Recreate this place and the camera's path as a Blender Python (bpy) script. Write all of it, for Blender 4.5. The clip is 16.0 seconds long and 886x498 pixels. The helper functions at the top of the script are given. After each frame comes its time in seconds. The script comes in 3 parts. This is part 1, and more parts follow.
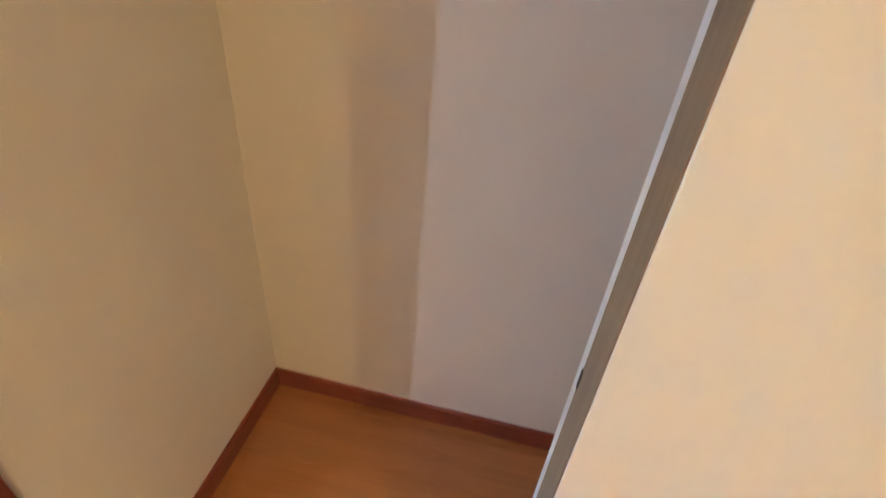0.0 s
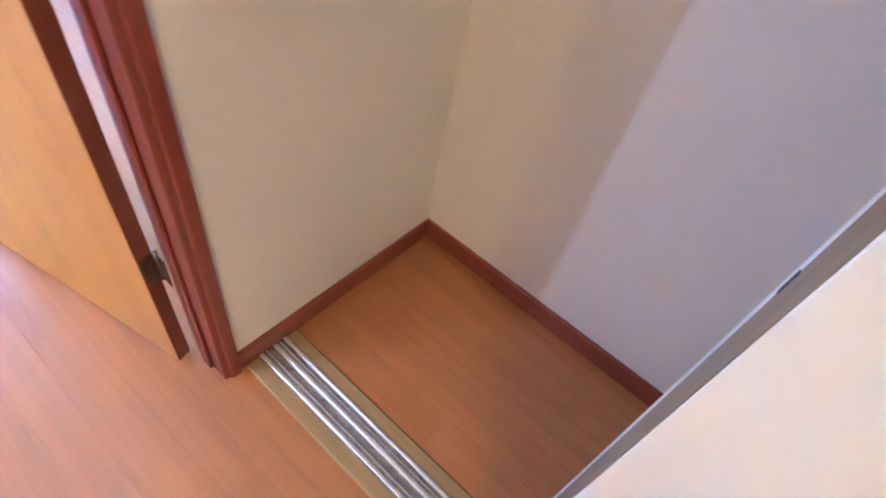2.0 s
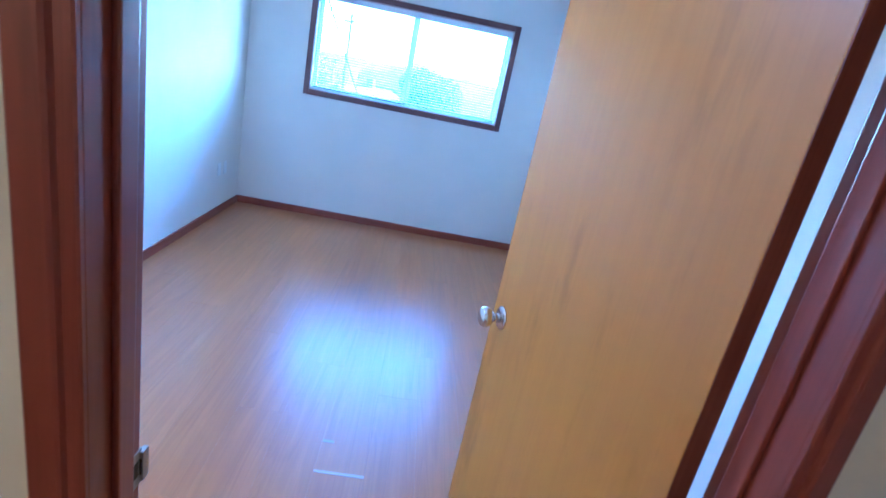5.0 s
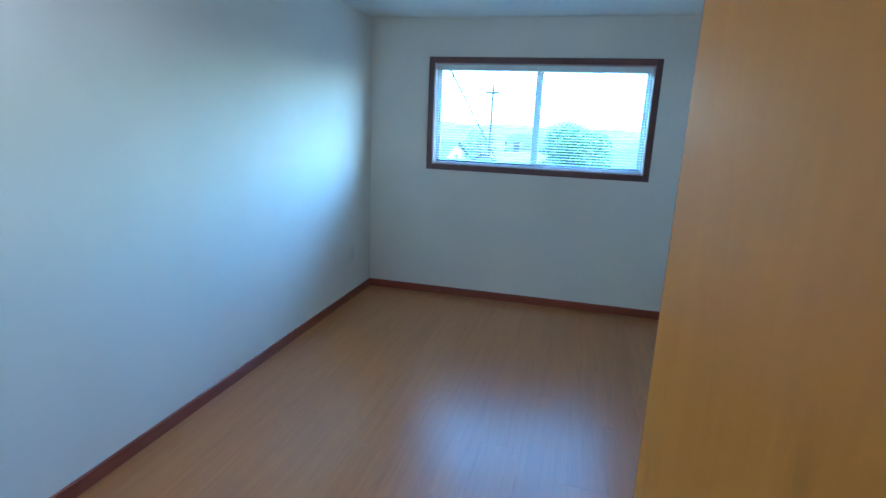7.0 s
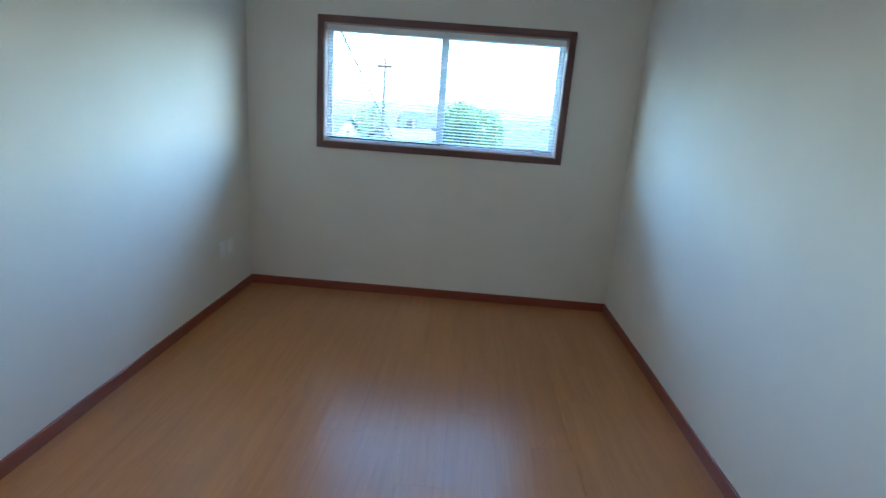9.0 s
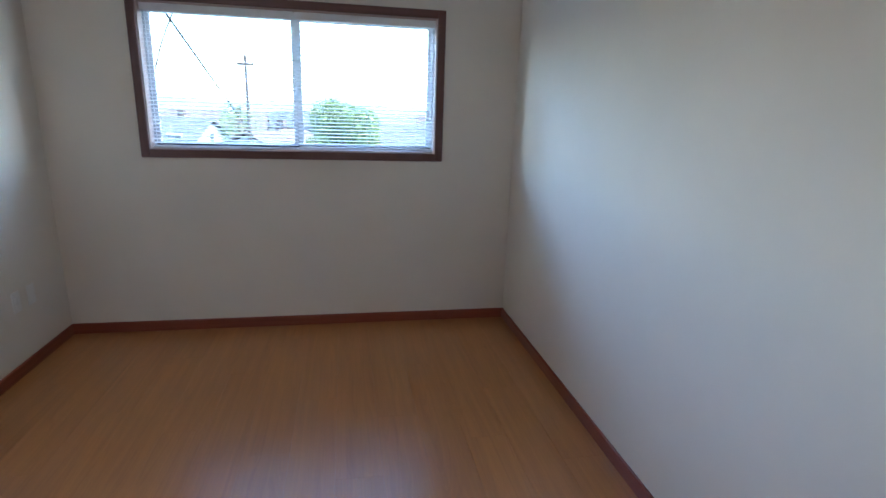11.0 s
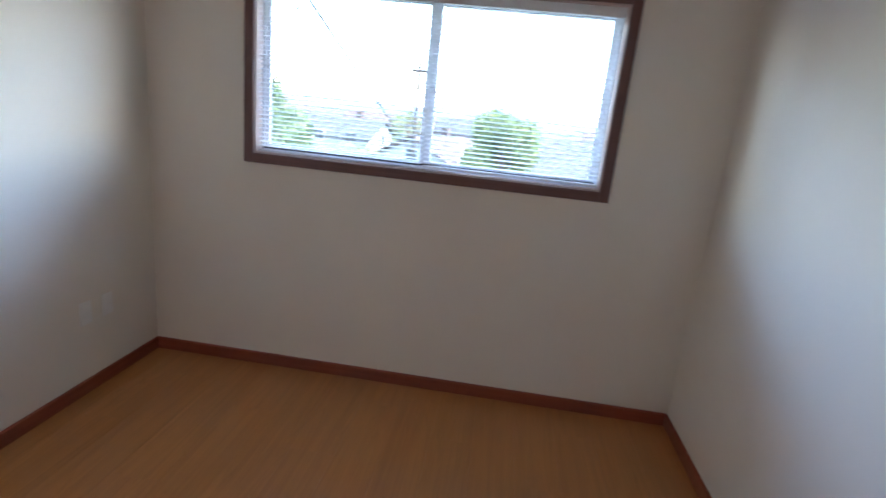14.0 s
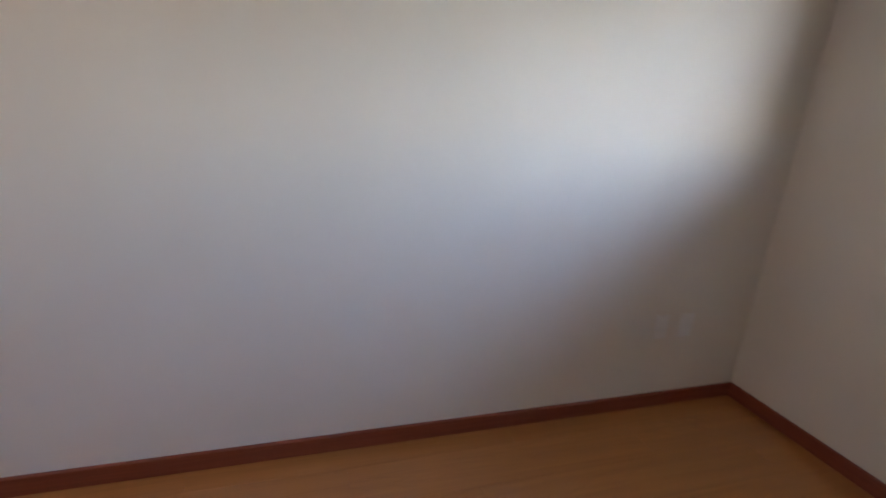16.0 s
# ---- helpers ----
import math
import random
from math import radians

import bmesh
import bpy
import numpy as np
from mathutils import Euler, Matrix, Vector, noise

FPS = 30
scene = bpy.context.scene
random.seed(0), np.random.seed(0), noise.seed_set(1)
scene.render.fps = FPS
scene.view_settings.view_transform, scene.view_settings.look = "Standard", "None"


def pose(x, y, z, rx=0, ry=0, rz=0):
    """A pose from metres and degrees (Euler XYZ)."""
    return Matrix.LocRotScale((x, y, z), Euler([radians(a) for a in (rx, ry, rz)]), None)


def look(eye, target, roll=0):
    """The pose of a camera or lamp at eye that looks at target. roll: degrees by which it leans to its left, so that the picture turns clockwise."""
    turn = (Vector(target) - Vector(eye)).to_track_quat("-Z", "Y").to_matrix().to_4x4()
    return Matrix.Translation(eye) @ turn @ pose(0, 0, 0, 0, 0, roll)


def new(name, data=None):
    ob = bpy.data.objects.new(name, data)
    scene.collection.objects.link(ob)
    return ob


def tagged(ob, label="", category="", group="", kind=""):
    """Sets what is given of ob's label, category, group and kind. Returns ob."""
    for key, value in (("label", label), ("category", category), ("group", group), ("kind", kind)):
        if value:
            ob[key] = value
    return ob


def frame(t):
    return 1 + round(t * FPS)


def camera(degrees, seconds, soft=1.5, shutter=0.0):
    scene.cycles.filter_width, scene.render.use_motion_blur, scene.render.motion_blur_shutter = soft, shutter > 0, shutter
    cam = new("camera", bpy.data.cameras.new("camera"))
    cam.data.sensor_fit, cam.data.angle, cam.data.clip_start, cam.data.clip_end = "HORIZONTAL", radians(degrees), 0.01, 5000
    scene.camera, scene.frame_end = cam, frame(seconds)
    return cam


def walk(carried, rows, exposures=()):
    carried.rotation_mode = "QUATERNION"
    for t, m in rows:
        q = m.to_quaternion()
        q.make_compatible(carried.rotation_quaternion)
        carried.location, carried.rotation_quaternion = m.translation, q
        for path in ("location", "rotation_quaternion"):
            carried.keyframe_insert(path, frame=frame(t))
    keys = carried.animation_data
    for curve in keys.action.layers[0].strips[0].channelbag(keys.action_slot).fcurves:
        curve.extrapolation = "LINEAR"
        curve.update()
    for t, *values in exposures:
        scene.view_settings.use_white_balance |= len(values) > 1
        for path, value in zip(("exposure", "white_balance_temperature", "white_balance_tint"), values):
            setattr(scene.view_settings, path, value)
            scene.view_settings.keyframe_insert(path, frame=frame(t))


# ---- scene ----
cam = camera(80.8, 16.0, shutter=0.4)
PATH = [
    (0, (-0.2, -0.662, 1.407), (1.386, -0.402, 0.217), 5.8),
    (0.5, (-0.157, -0.669, 1.292), (1.234, -0.419, -0.123), 8.2),
    (1, (-0.227, -0.622, 1.223), (1.094, -0.427, -0.266), 12.2),
    (1.5, (-0.218, -0.646, 1.225), (1.02, -0.264, -0.299), 15.0),
    (2, (-0.214, -0.677, 1.278), (0.939, 0.007, -0.207), 13.7),
    (2.5, (-0.245, -0.733, 1.255), (0.764, 0.334, -0.102), 10.7),
    (3, (-0.26, -0.726, 1.365), (0.42, 0.617, 0.049), 8.7),
    (3.5, (-0.308, -0.69, 1.392), (0.064, 0.875, 0.203), 8.5),
    (4, (-0.382, -0.643, 1.43), (-0.177, 1.072, 0.421), 10.1),
    (4.5, (-0.443, -0.566, 1.482), (-0.273, 1.253, 0.668), 11.8),
    (5, (-0.466, -0.485, 1.522), (-0.307, 1.415, 0.917), 11.6),
    (7.3, (-0.306, 0.182, 1.526), (-0.802, 2.066, 1.073), 2.0),
    (7.5, (-0.318, 0.24, 1.542), (-0.798, 2.122, 1.065), 2.0),
    (8, (-0.385, 0.373, 1.597), (-0.755, 2.263, 1.055), 3.1),
    (8.5, (-0.423, 0.471, 1.556), (-0.648, 2.386, 1.026), 4.4),
    (9, (-0.461, 0.582, 1.502), (-0.521, 2.514, 0.987), 4.3),
    (9.5, (-0.357, 0.734, 1.5), (-0.309, 2.664, 0.977), 2.6),
    (10, (-0.451, 0.858, 1.512), (-0.272, 2.781, 0.992), 1.2),
    (12.5, (-0.172, 1.503, 1.43), (0.301, 3.387, 0.953), 3.7),
    (13, (-0.124, 1.664, 1.447), (0.157, 3.591, 0.992), 3.3),
    (13.5, (-0.158, 1.84, 1.478), (-0.089, 3.78, 0.998), 4.4),
    (14, (-0.266, 2.009, 1.501), (-0.458, 3.935, 1.002), 5.9),
    (14.5, (-0.261, 2.163, 1.465), (-0.897, 3.981, 0.924), 6.7),
    (15, (-0.253, 2.267, 1.435), (-1.388, 3.806, 0.849), 5.4),
    (15.5, (-0.385, 2.274, 1.419), (-1.877, 3.463, 0.819), 6.5),
    (16, (-0.479, 2.474, 1.348), (-2.279, 3.114, 0.757), 4.8),
]
EXPOSURES = [
    (0.0, 2.55, 4900, 9),
    (1.0, 2.75, 4300, 18),
    (2.0, 2.95, 4120, 16),
    (2.5, 3.15, 3930, 13),
    (3.0, 2.8, 3780, 12),
    (3.5, 2.4, 3680, 12),
    (4.2, 1.97, 3550, 10),
    (5.0, 1.67, 3470, 8),
    (7.3, 0.45, 4180, -7),
    (9.0, 0.32, 4930, -1),
    (10.0, 0.27, 5200, 9),
    (12.5, 0.17, 5730, 15),
    (14.5, 0.28, 6100, 21),
    (16.0, 0.03, 6500, 25),
]
walk(cam, [(t, look(eye, target, roll)) for t, eye, target, roll in PATH], EXPOSURES)

# ---- sky, sun, lamp ----
SUN_EL, SUN_AZ = 50.0, 108.0          # degrees; azimuth clockwise from +y
world = bpy.data.worlds.new("world")
scene.world = world
world.use_nodes = True
wn = world.node_tree.nodes
sky = wn.new("ShaderNodeTexSky")
sky.sky_type, sky.sun_disc = "NISHITA", False
sky.sun_elevation, sky.sun_rotation = radians(SUN_EL), radians(SUN_AZ)
sky.dust_density, sky.air_density = 1.0, 1.2
world.node_tree.links.new(sky.outputs[0], wn["Background"].inputs[0])
wn["Background"].inputs[1].default_value = 2.4

sun = new("sun", bpy.data.lights.new("sun", "SUN"))
sun.data.energy, sun.data.angle, sun.data.color = 18.0, radians(2.0), (1.0, 0.97, 0.92)
sd = Vector((math.sin(radians(SUN_AZ)) * math.cos(radians(SUN_EL)), math.cos(radians(SUN_AZ)) * math.cos(radians(SUN_EL)), math.sin(radians(SUN_EL))))
sun.rotation_euler = sd.to_track_quat("Z", "Y").to_euler()

hall_lamp = new("hall_lamp_light", bpy.data.lights.new("hall_lamp_light", "POINT"))
hall_lamp.location = (-1.70, -1.99, 2.28)
hall_lamp.data.energy, hall_lamp.data.shadow_soft_size, hall_lamp.data.color = 8.2, 0.06, (1.0, 0.66, 0.26)

# a bulb in the bedroom, whose light falls through the doorway into the closet
room_lamp = new("bedroom_lamp_light", bpy.data.lights.new("bedroom_lamp_light", "POINT"))
room_lamp.location = (-1.72, 1.00, 2.27)
room_lamp.data.energy, room_lamp.data.shadow_soft_size, room_lamp.data.color = 7.2, 0.025, (0.94, 0.84, 0.85)

# the window's opening guides the sky's light into the room
opening = new("window_daylight", bpy.data.lights.new("window_daylight", "AREA"))
opening.data.shape, opening.data.size, opening.data.size_y = "RECTANGLE", 1.797, 0.864
opening.location = (-0.6815, 4.765, 1.635)
opening.rotation_euler = (radians(-90.0), 0.0, 0.0)
opening.data.cycles.is_portal = True


# ---- building helpers ----
def finish(name, bm, material, smooth=False):
    me = bpy.data.meshes.new(name)
    bmesh.ops.recalc_face_normals(bm, faces=bm.faces)
    bm.to_mesh(me)
    bm.free()
    for p in me.polygons:
        p.use_smooth = smooth
    me.materials.append(material)
    return me


def part(name, bm, material, parent=None, label="", smooth=False):
    """One mesh object, under a thing or a part when a parent is given."""
    ob = new(name, finish(name, bm, material, smooth))
    if parent:
        ob.parent = parent
    if label:
        tagged(ob, label)
    return ob


def structure(name, label, category):
    return tagged(new(name), label, category, kind="structure")


def box(bm, lo, hi, bevel=0.0, seg=2):
    lo, hi = Vector(lo), Vector(hi)
    r = bmesh.ops.create_cube(bm, size=1.0, matrix=Matrix.Translation((lo + hi) / 2) @ Matrix.Diagonal((*(hi - lo), 1)))
    if bevel:
        es = list({e for v in r["verts"] for e in v.link_edges})
        bmesh.ops.bevel(bm, geom=es, offset=bevel, segments=seg, profile=0.6, affect="EDGES")
    return bm


def boxes(*items, bevel=0.0):
    bm = bmesh.new()
    for lo, hi in items:
        box(bm, lo, hi, bevel)
    return bm


def tube(bm, a, b, r1, r2=None, seg=24):
    a, b = Vector(a), Vector(b)
    q = (b - a).to_track_quat("Z", "Y").to_matrix().to_4x4()
    bmesh.ops.create_cone(bm, cap_ends=True, segments=seg, radius1=r1, radius2=r1 if r2 is None else r2, depth=(b - a).length,
                          matrix=Matrix.Translation((a + b) / 2) @ q)
    return bm


def lathe(bm, profile, m=Matrix.Identity(4), seg=32):
    """Turns a profile of (radius, height) about z."""
    rings = []
    for r, h in profile:
        rings.append([bm.verts.new(m @ Vector((r * math.cos(2 * math.pi * k / seg), r * math.sin(2 * math.pi * k / seg), h))) for k in range(seg)])
    for a, b in zip(rings, rings[1:]):
        for k in range(seg):
            bm.faces.new((a[k], a[(k + 1) % seg], b[(k + 1) % seg], b[k]))
    bm.faces.new(rings[0][::-1])
    bm.faces.new(rings[-1])
    return bm


def extrude_profile(bm, pts, place, length):
    """Extrudes a closed outline of (u, v) points; place maps (u, v, w) to the world, w from 0 to length."""
    a = [bm.verts.new(place(u, v, 0.0)) for u, v in pts]
    b = [bm.verts.new(place(u, v, length)) for u, v in pts]
    n = len(pts)
    for k in range(n):
        bm.faces.new((a[k], a[(k + 1) % n], b[(k + 1) % n], b[k]))
    bm.faces.new(a[::-1])
    bm.faces.new(b)
    return bm


# ---- materials ----
def material(name, rough=0.5, metal=0.0, spec=0.5):
    m = bpy.data.materials.new(name)
    m.use_nodes = True
    b = m.node_tree.nodes["Principled BSDF"]
    b.inputs["Roughness"].default_value, b.inputs["Metallic"].default_value = rough, metal
    b.inputs["Specular IOR Level"].default_value = spec
    return m, m.node_tree.nodes, m.node_tree.links, b


def noise_tex(nodes, links, scale, detail=3.0, vector=None, rough=0.5, distortion=0.0):
    n = nodes.new("ShaderNodeTexNoise")
    n.inputs["Scale"].default_value, n.inputs["Detail"].default_value = scale, detail
    n.inputs["Roughness"].default_value, n.inputs["Distortion"].default_value = rough, distortion
    if vector:
        links.new(vector, n.inputs["Vector"])
    return n


def ramp(nodes, links, fac, stops):
    r = nodes.new("ShaderNodeValToRGB")
    while len(r.color_ramp.elements) < len(stops):
        r.color_ramp.elements.new(0.5)
    for e, (p, c) in zip(r.color_ramp.elements, stops):
        e.position, e.color = p, (*c, 1.0)
    links.new(fac, r.inputs[0])
    return r


def mixed(nodes, links, fac, a, b, mode="MIX"):
    m = nodes.new("ShaderNodeMix")
    m.data_type, m.blend_type = "RGBA", mode
    for s, v in ((m.inputs[0], fac), (m.inputs[6], a), (m.inputs[7], b)):
        if isinstance(v, (int, float)):
            s.default_value = v
        elif isinstance(v, tuple):
            s.default_value = (*v, 1.0)
        else:
            links.new(v, s)
    return m.outputs[2]


def bumped(nodes, links, b, height, strength, distance):
    n = nodes.new("ShaderNodeBump")
    n.inputs["Strength"].default_value, n.inputs["Distance"].default_value = strength, distance
    links.new(height, n.inputs["Height"])
    links.new(n.outputs[0], b.inputs["Normal"])


def world_coords(nodes):
    return nodes.new("ShaderNodeNewGeometry").outputs["Position"]


def paint(name, colour, rough=0.55, dirt=0.06, grain=220.0, depth=0.0004):
    """Rolled wall paint: faint mottling, orange-peel relief."""
    m, n, l, b = material(name, rough, spec=0.2)
    p = world_coords(n)
    big = noise_tex(n, l, 1.7, 4.0, p)
    fine = noise_tex(n, l, grain, 2.0, p)
    c = ramp(n, l, big.outputs[0], [(0.3, tuple(v * (1 - dirt) for v in colour)), (0.7, colour)])
    l.new(c.outputs[0], b.inputs["Base Color"])
    bumped(n, l, b, fine.outputs[0], 0.5, depth)
    return m


def wood(name, dark, light, rough, axis, coat=0.0, grain=1.0, vary=0.0, cathedral=0.5, relief=0.0002, local=True, gloss=0.5, smudge=0.0):
    """Varnished wood with streaks along one axis and arched figure."""
    m, n, l, b = material(name, rough)
    tc = n.new("ShaderNodeTexCoord").outputs["Object"] if local else world_coords(n)
    vec = tc
    if vary:
        info = n.new("ShaderNodeObjectInfo")
        off = n.new("ShaderNodeVectorMath")
        off.operation = "MULTIPLY_ADD"
        l.new(info.outputs["Random"], off.inputs[0])
        off.inputs[1].default_value = (7.3, 31.7, 11.9)
        l.new(tc, off.inputs[2])
        vec = off.outputs[0]
    mp = n.new("ShaderNodeMapping")
    l.new(vec, mp.inputs[0])
    sc = [26.0 * grain] * 3
    sc["xyz".index(axis)] = 1.1 * grain
    mp.inputs["Scale"].default_value = sc
    streak = noise_tex(n, l, 1.0, 7.0, mp.outputs[0], 0.62, 0.4)
    mp2 = n.new("ShaderNodeMapping")
    l.new(vec, mp2.inputs[0])
    sc2 = [9.0 * grain] * 3
    sc2["xyz".index(axis)] = 0.45 * grain
    mp2.inputs["Scale"].default_value = sc2
    figure = noise_tex(n, l, 0.9, 1.0, mp2.outputs[0], 0.4, 0.9)
    rings = n.new("ShaderNodeMath")
    rings.operation = "MULTIPLY"
    l.new(figure.outputs[0], rings.inputs[0])
    rings.inputs[1].default_value = 70.0
    wave = n.new("ShaderNodeMath")
    wave.operation = "SINE"
    l.new(rings.outputs[0], wave.inputs[0])
    fr = n.new("ShaderNodeMapRange")
    fr.inputs[1].default_value = -1.0
    l.new(wave.outputs[0], fr.inputs[0])
    base = ramp(n, l, streak.outputs[0], [(0.32, dark), (0.68, light)])
    line = ramp(n, l, fr.outputs[0], [(0.0, tuple(0.5 * (a + c) for a, c in zip(dark, light))), (0.75, light), (1.0, dark)])
    c = mixed(n, l, cathedral, base.outputs[0], line.outputs[0])
    if vary:
        tone = ramp(n, l, info.outputs["Random"], [(0.0, (1 - vary,) * 3), (1.0, (1.0,) * 3)])
        c = mixed(n, l, 1.0, c, tone.outputs[0], "MULTIPLY")
    l.new(c, b.inputs["Base Color"])
    wear = noise_tex(n, l, 5.0, 4.0, vec)
    rr = n.new("ShaderNodeMapRange")
    rr.inputs[3].default_value, rr.inputs[4].default_value = rough * 0.88, rough * 1.12
    l.new(wear.outputs[0], rr.inputs[0])
    l.new(rr.outputs[0], b.inputs["Roughness"])
    b.inputs["Specular IOR Level"].default_value = gloss
    if smudge:
        mp3 = n.new("ShaderNodeMapping")
        l.new(tc, mp3.inputs[0])
        mp3.inputs["Scale"].default_value = (3.0, 3.0, 0.8)
        spots = noise_tex(n, l, 2.6, 4.0, mp3.outputs[0], 0.6)
        k = ramp(n, l, spots.outputs[0], [(0.60, (1.0, 1.0, 1.0)), (0.72, (1 - smudge, 1 - smudge, 1 - smudge))])
        c = mixed(n, l, 1.0, c, k.outputs[0], "MULTIPLY")
        l.new(c, b.inputs["Base Color"])
    b.inputs["Coat Weight"].default_value, b.inputs["Coat Roughness"].default_value = coat, rough * 0.7
    bumped(n, l, b, streak.outputs[0], 0.35, relief)
    return m


def metal(name, colour, rough, scratch=0.0):
    m, n, l, b = material(name, rough, 1.0)
    k = noise_tex(n, l, 60.0, 4.0, world_coords(n))
    c = ramp(n, l, k.outputs[0], [(0.3, tuple(v * (0.85 - scratch) for v in colour)), (0.7, colour)])
    l.new(c.outputs[0], b.inputs["Base Color"])
    rr = n.new("ShaderNodeMapRange")
    rr.inputs[3].default_value, rr.inputs[4].default_value = rough * 0.7, rough * 1.4
    l.new(k.outputs[0], rr.inputs[0])
    l.new(rr.outputs[0], b.inputs["Roughness"])
    return m


def plastic(name, colour, rough=0.35):
    m, n, l, b = material(name, rough)
    k = noise_tex(n, l, 14.0, 3.0, world_coords(n))
    c = ramp(n, l, k.outputs[0], [(0.3, tuple(v * 0.94 for v in colour)), (0.7, colour)])
    l.new(c.outputs[0], b.inputs["Base Color"])
    return m


M_WALL = paint("wall_paint", (0.87, 0.805, 0.70), 0.85)
M_CEIL = paint("ceiling_paint", (0.88, 0.85, 0.79), 0.8, 0.04, 90.0, 0.001)
M_PANEL = paint("closet_panel_paint", (0.82, 0.79, 0.74), 0.42, 0.04, 300.0, 0.0002)
M_GREY = paint("pale_grey_panel_paint", (0.76, 0.75, 0.76), 0.5, 0.05)
M_FLOOR = wood("oak_laminate", (0.415, 0.164, 0.042), (0.545, 0.218, 0.056), 0.32, "y", coat=0.4, vary=0.05, cathedral=0.28, gloss=0.6)
# pale tone stands for the window's glint on the lifted plank end
M_WORN_GLINT = wood("worn_edge_glint", (0.45, 0.30, 0.18), (0.58, 0.42, 0.28), 0.2, "x", cathedral=0.1, gloss=0.85)
M_SUB = paint("subfloor", (0.12, 0.08, 0.05), 0.9)
M_TRIM_X = wood("red_stained_trim_x", (0.20, 0.043, 0.021), (0.30, 0.075, 0.034), 0.34, "x", coat=0.3, grain=1.6, cathedral=0.2, local=False)
M_TRIM_Y = wood("red_stained_trim_y", (0.20, 0.043, 0.021), (0.30, 0.075, 0.034), 0.34, "y", coat=0.3, grain=1.6, cathedral=0.2, local=False)
M_TRIM_Z = wood("red_stained_trim_z", (0.19, 0.036, 0.019), (0.27, 0.056, 0.028), 0.34, "z", coat=0.3, grain=1.6, cathedral=0.2, local=False)
# greyer than the door trim: the window's flare is put into this colour
M_TRIM_WX = wood("window_trim_x", (0.12, 0.054, 0.046), (0.19, 0.09, 0.075), 0.4, "x", grain=1.6, cathedral=0.2, local=False)
M_TRIM_WZ = wood("window_trim_z", (0.12, 0.054, 0.046), (0.19, 0.09, 0.075), 0.4, "z", grain=1.6, cathedral=0.2, local=False)
M_DOOR = wood("varnished_birch_veneer", (0.53, 0.236, 0.019), (0.60, 0.278, 0.028), 0.36, "z", coat=0.05, grain=0.6, cathedral=0.2, gloss=0.5, smudge=0.22)
M_EDGE = wood("dark_door_edge", (0.16, 0.042, 0.018), (0.25, 0.078, 0.034), 0.4, "z", grain=1.6, cathedral=0.1)
M_BOARD = wood("raw_board_edge", (0.19, 0.125, 0.070), (0.27, 0.18, 0.105), 0.7, "z", grain=2.0, cathedral=0.1)
M_STRIP = wood("oak_threshold", (0.36, 0.235, 0.085), (0.47, 0.32, 0.125), 0.4, "y", grain=1.5, cathedral=0.2)
M_ALU = metal("brushed_aluminium", (0.94, 0.93, 0.91), 0.42)
M_ALU_DARK = metal("dirty_aluminium", (0.50, 0.48, 0.44), 0.5, 0.2)
M_CHROME = metal("satin_chrome", (0.74, 0.72, 0.70), 0.16)
M_BRONZE = metal("old_steel_hinge", (0.30, 0.25, 0.20), 0.4, 0.2)
M_WHITE = plastic("white_plastic", (0.88, 0.87, 0.84))
M_VINYL = plastic("white_vinyl_frame", (0.86, 0.87, 0.88), 0.4)
M_SLAT = plastic("white_blind_slat", (0.87, 0.87, 0.86), 0.45)
M_CORD = plastic("white_cord", (0.75, 0.75, 0.73), 0.8)
M_LINER = plastic("pinkish_painted_liner", (0.60, 0.47, 0.42), 0.5)
M_PAINTED = plastic("painted_cover", (0.88, 0.85, 0.79), 0.4)
M_DARK = plastic("dark_slot", (0.02, 0.02, 0.02), 0.6)
M_CABLE = plastic("black_cable", (0.015, 0.015, 0.015), 0.6)


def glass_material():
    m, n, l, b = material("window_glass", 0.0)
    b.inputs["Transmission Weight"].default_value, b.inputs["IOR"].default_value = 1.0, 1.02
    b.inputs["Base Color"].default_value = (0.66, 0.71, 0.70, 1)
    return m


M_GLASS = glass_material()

# ---- plan ----
XL, XR = -2.162, 0.766                 # room side walls
YD, YW = 0.11, 4.645                   # door wall, window wall
H = 2.43
DX0, DX1, DH = -0.766, 0.024, 2.03       # door opening
XC = 0.79                              # closet back wall
CLY = -1.62                            # closet far end
HX0, HY0 = -2.16, -4.2                 # hall far sides
WX0, WX1, WZ0, WZ1 = -1.58, 0.217, 1.203, 2.067   # window opening
T = 0.14


def wall(name, *items):
    return tagged(part(name, boxes(*items), M_WALL), "smooth off-white painted wall", "wall", kind="structure")


floor = structure("floor", "glossy orange-brown oak laminate plank floor", "floor")
part("subfloor", boxes(((XL - T, HY0 - T, -0.12), (XC + T, YW + 0.16, -0.009))), M_SUB, floor)
tagged(part("ceiling", boxes(((XL - T, HY0 - T, H), (XC + T, YW + 0.16, H + 0.1))), M_CEIL), "plain matt white ceiling", "ceiling", kind="structure")

wall("wall_north", ((XL - T, YW, -0.01), (WX0, YW + 0.16, H)), ((WX1, YW, -0.01), (XR + T, YW + 0.16, H)),
     ((WX0, YW, -0.01), (WX1, YW + 0.16, WZ0)), ((WX0, YW, WZ1), (WX1, YW + 0.16, H)))
wall("wall_west", ((XL - T, 0.0, -0.01), (XL, YW, H)))
wall("wall_east", ((XR, YD, -0.01), (XR + T, YW, H)))
wall("wall_south", ((XL, 0.0, -0.008), (DX0 - 0.02, YD, H)), ((DX1 + 0.02, 0.0, -0.008), (XC + T, YD, H)), ((DX0 - 0.02, 0.0, DH + 0.02), (DX1 + 0.02, YD, H)))
wall("wall_closet_back", ((XC, HY0, -0.008), (XC + T, 0.0, H)))
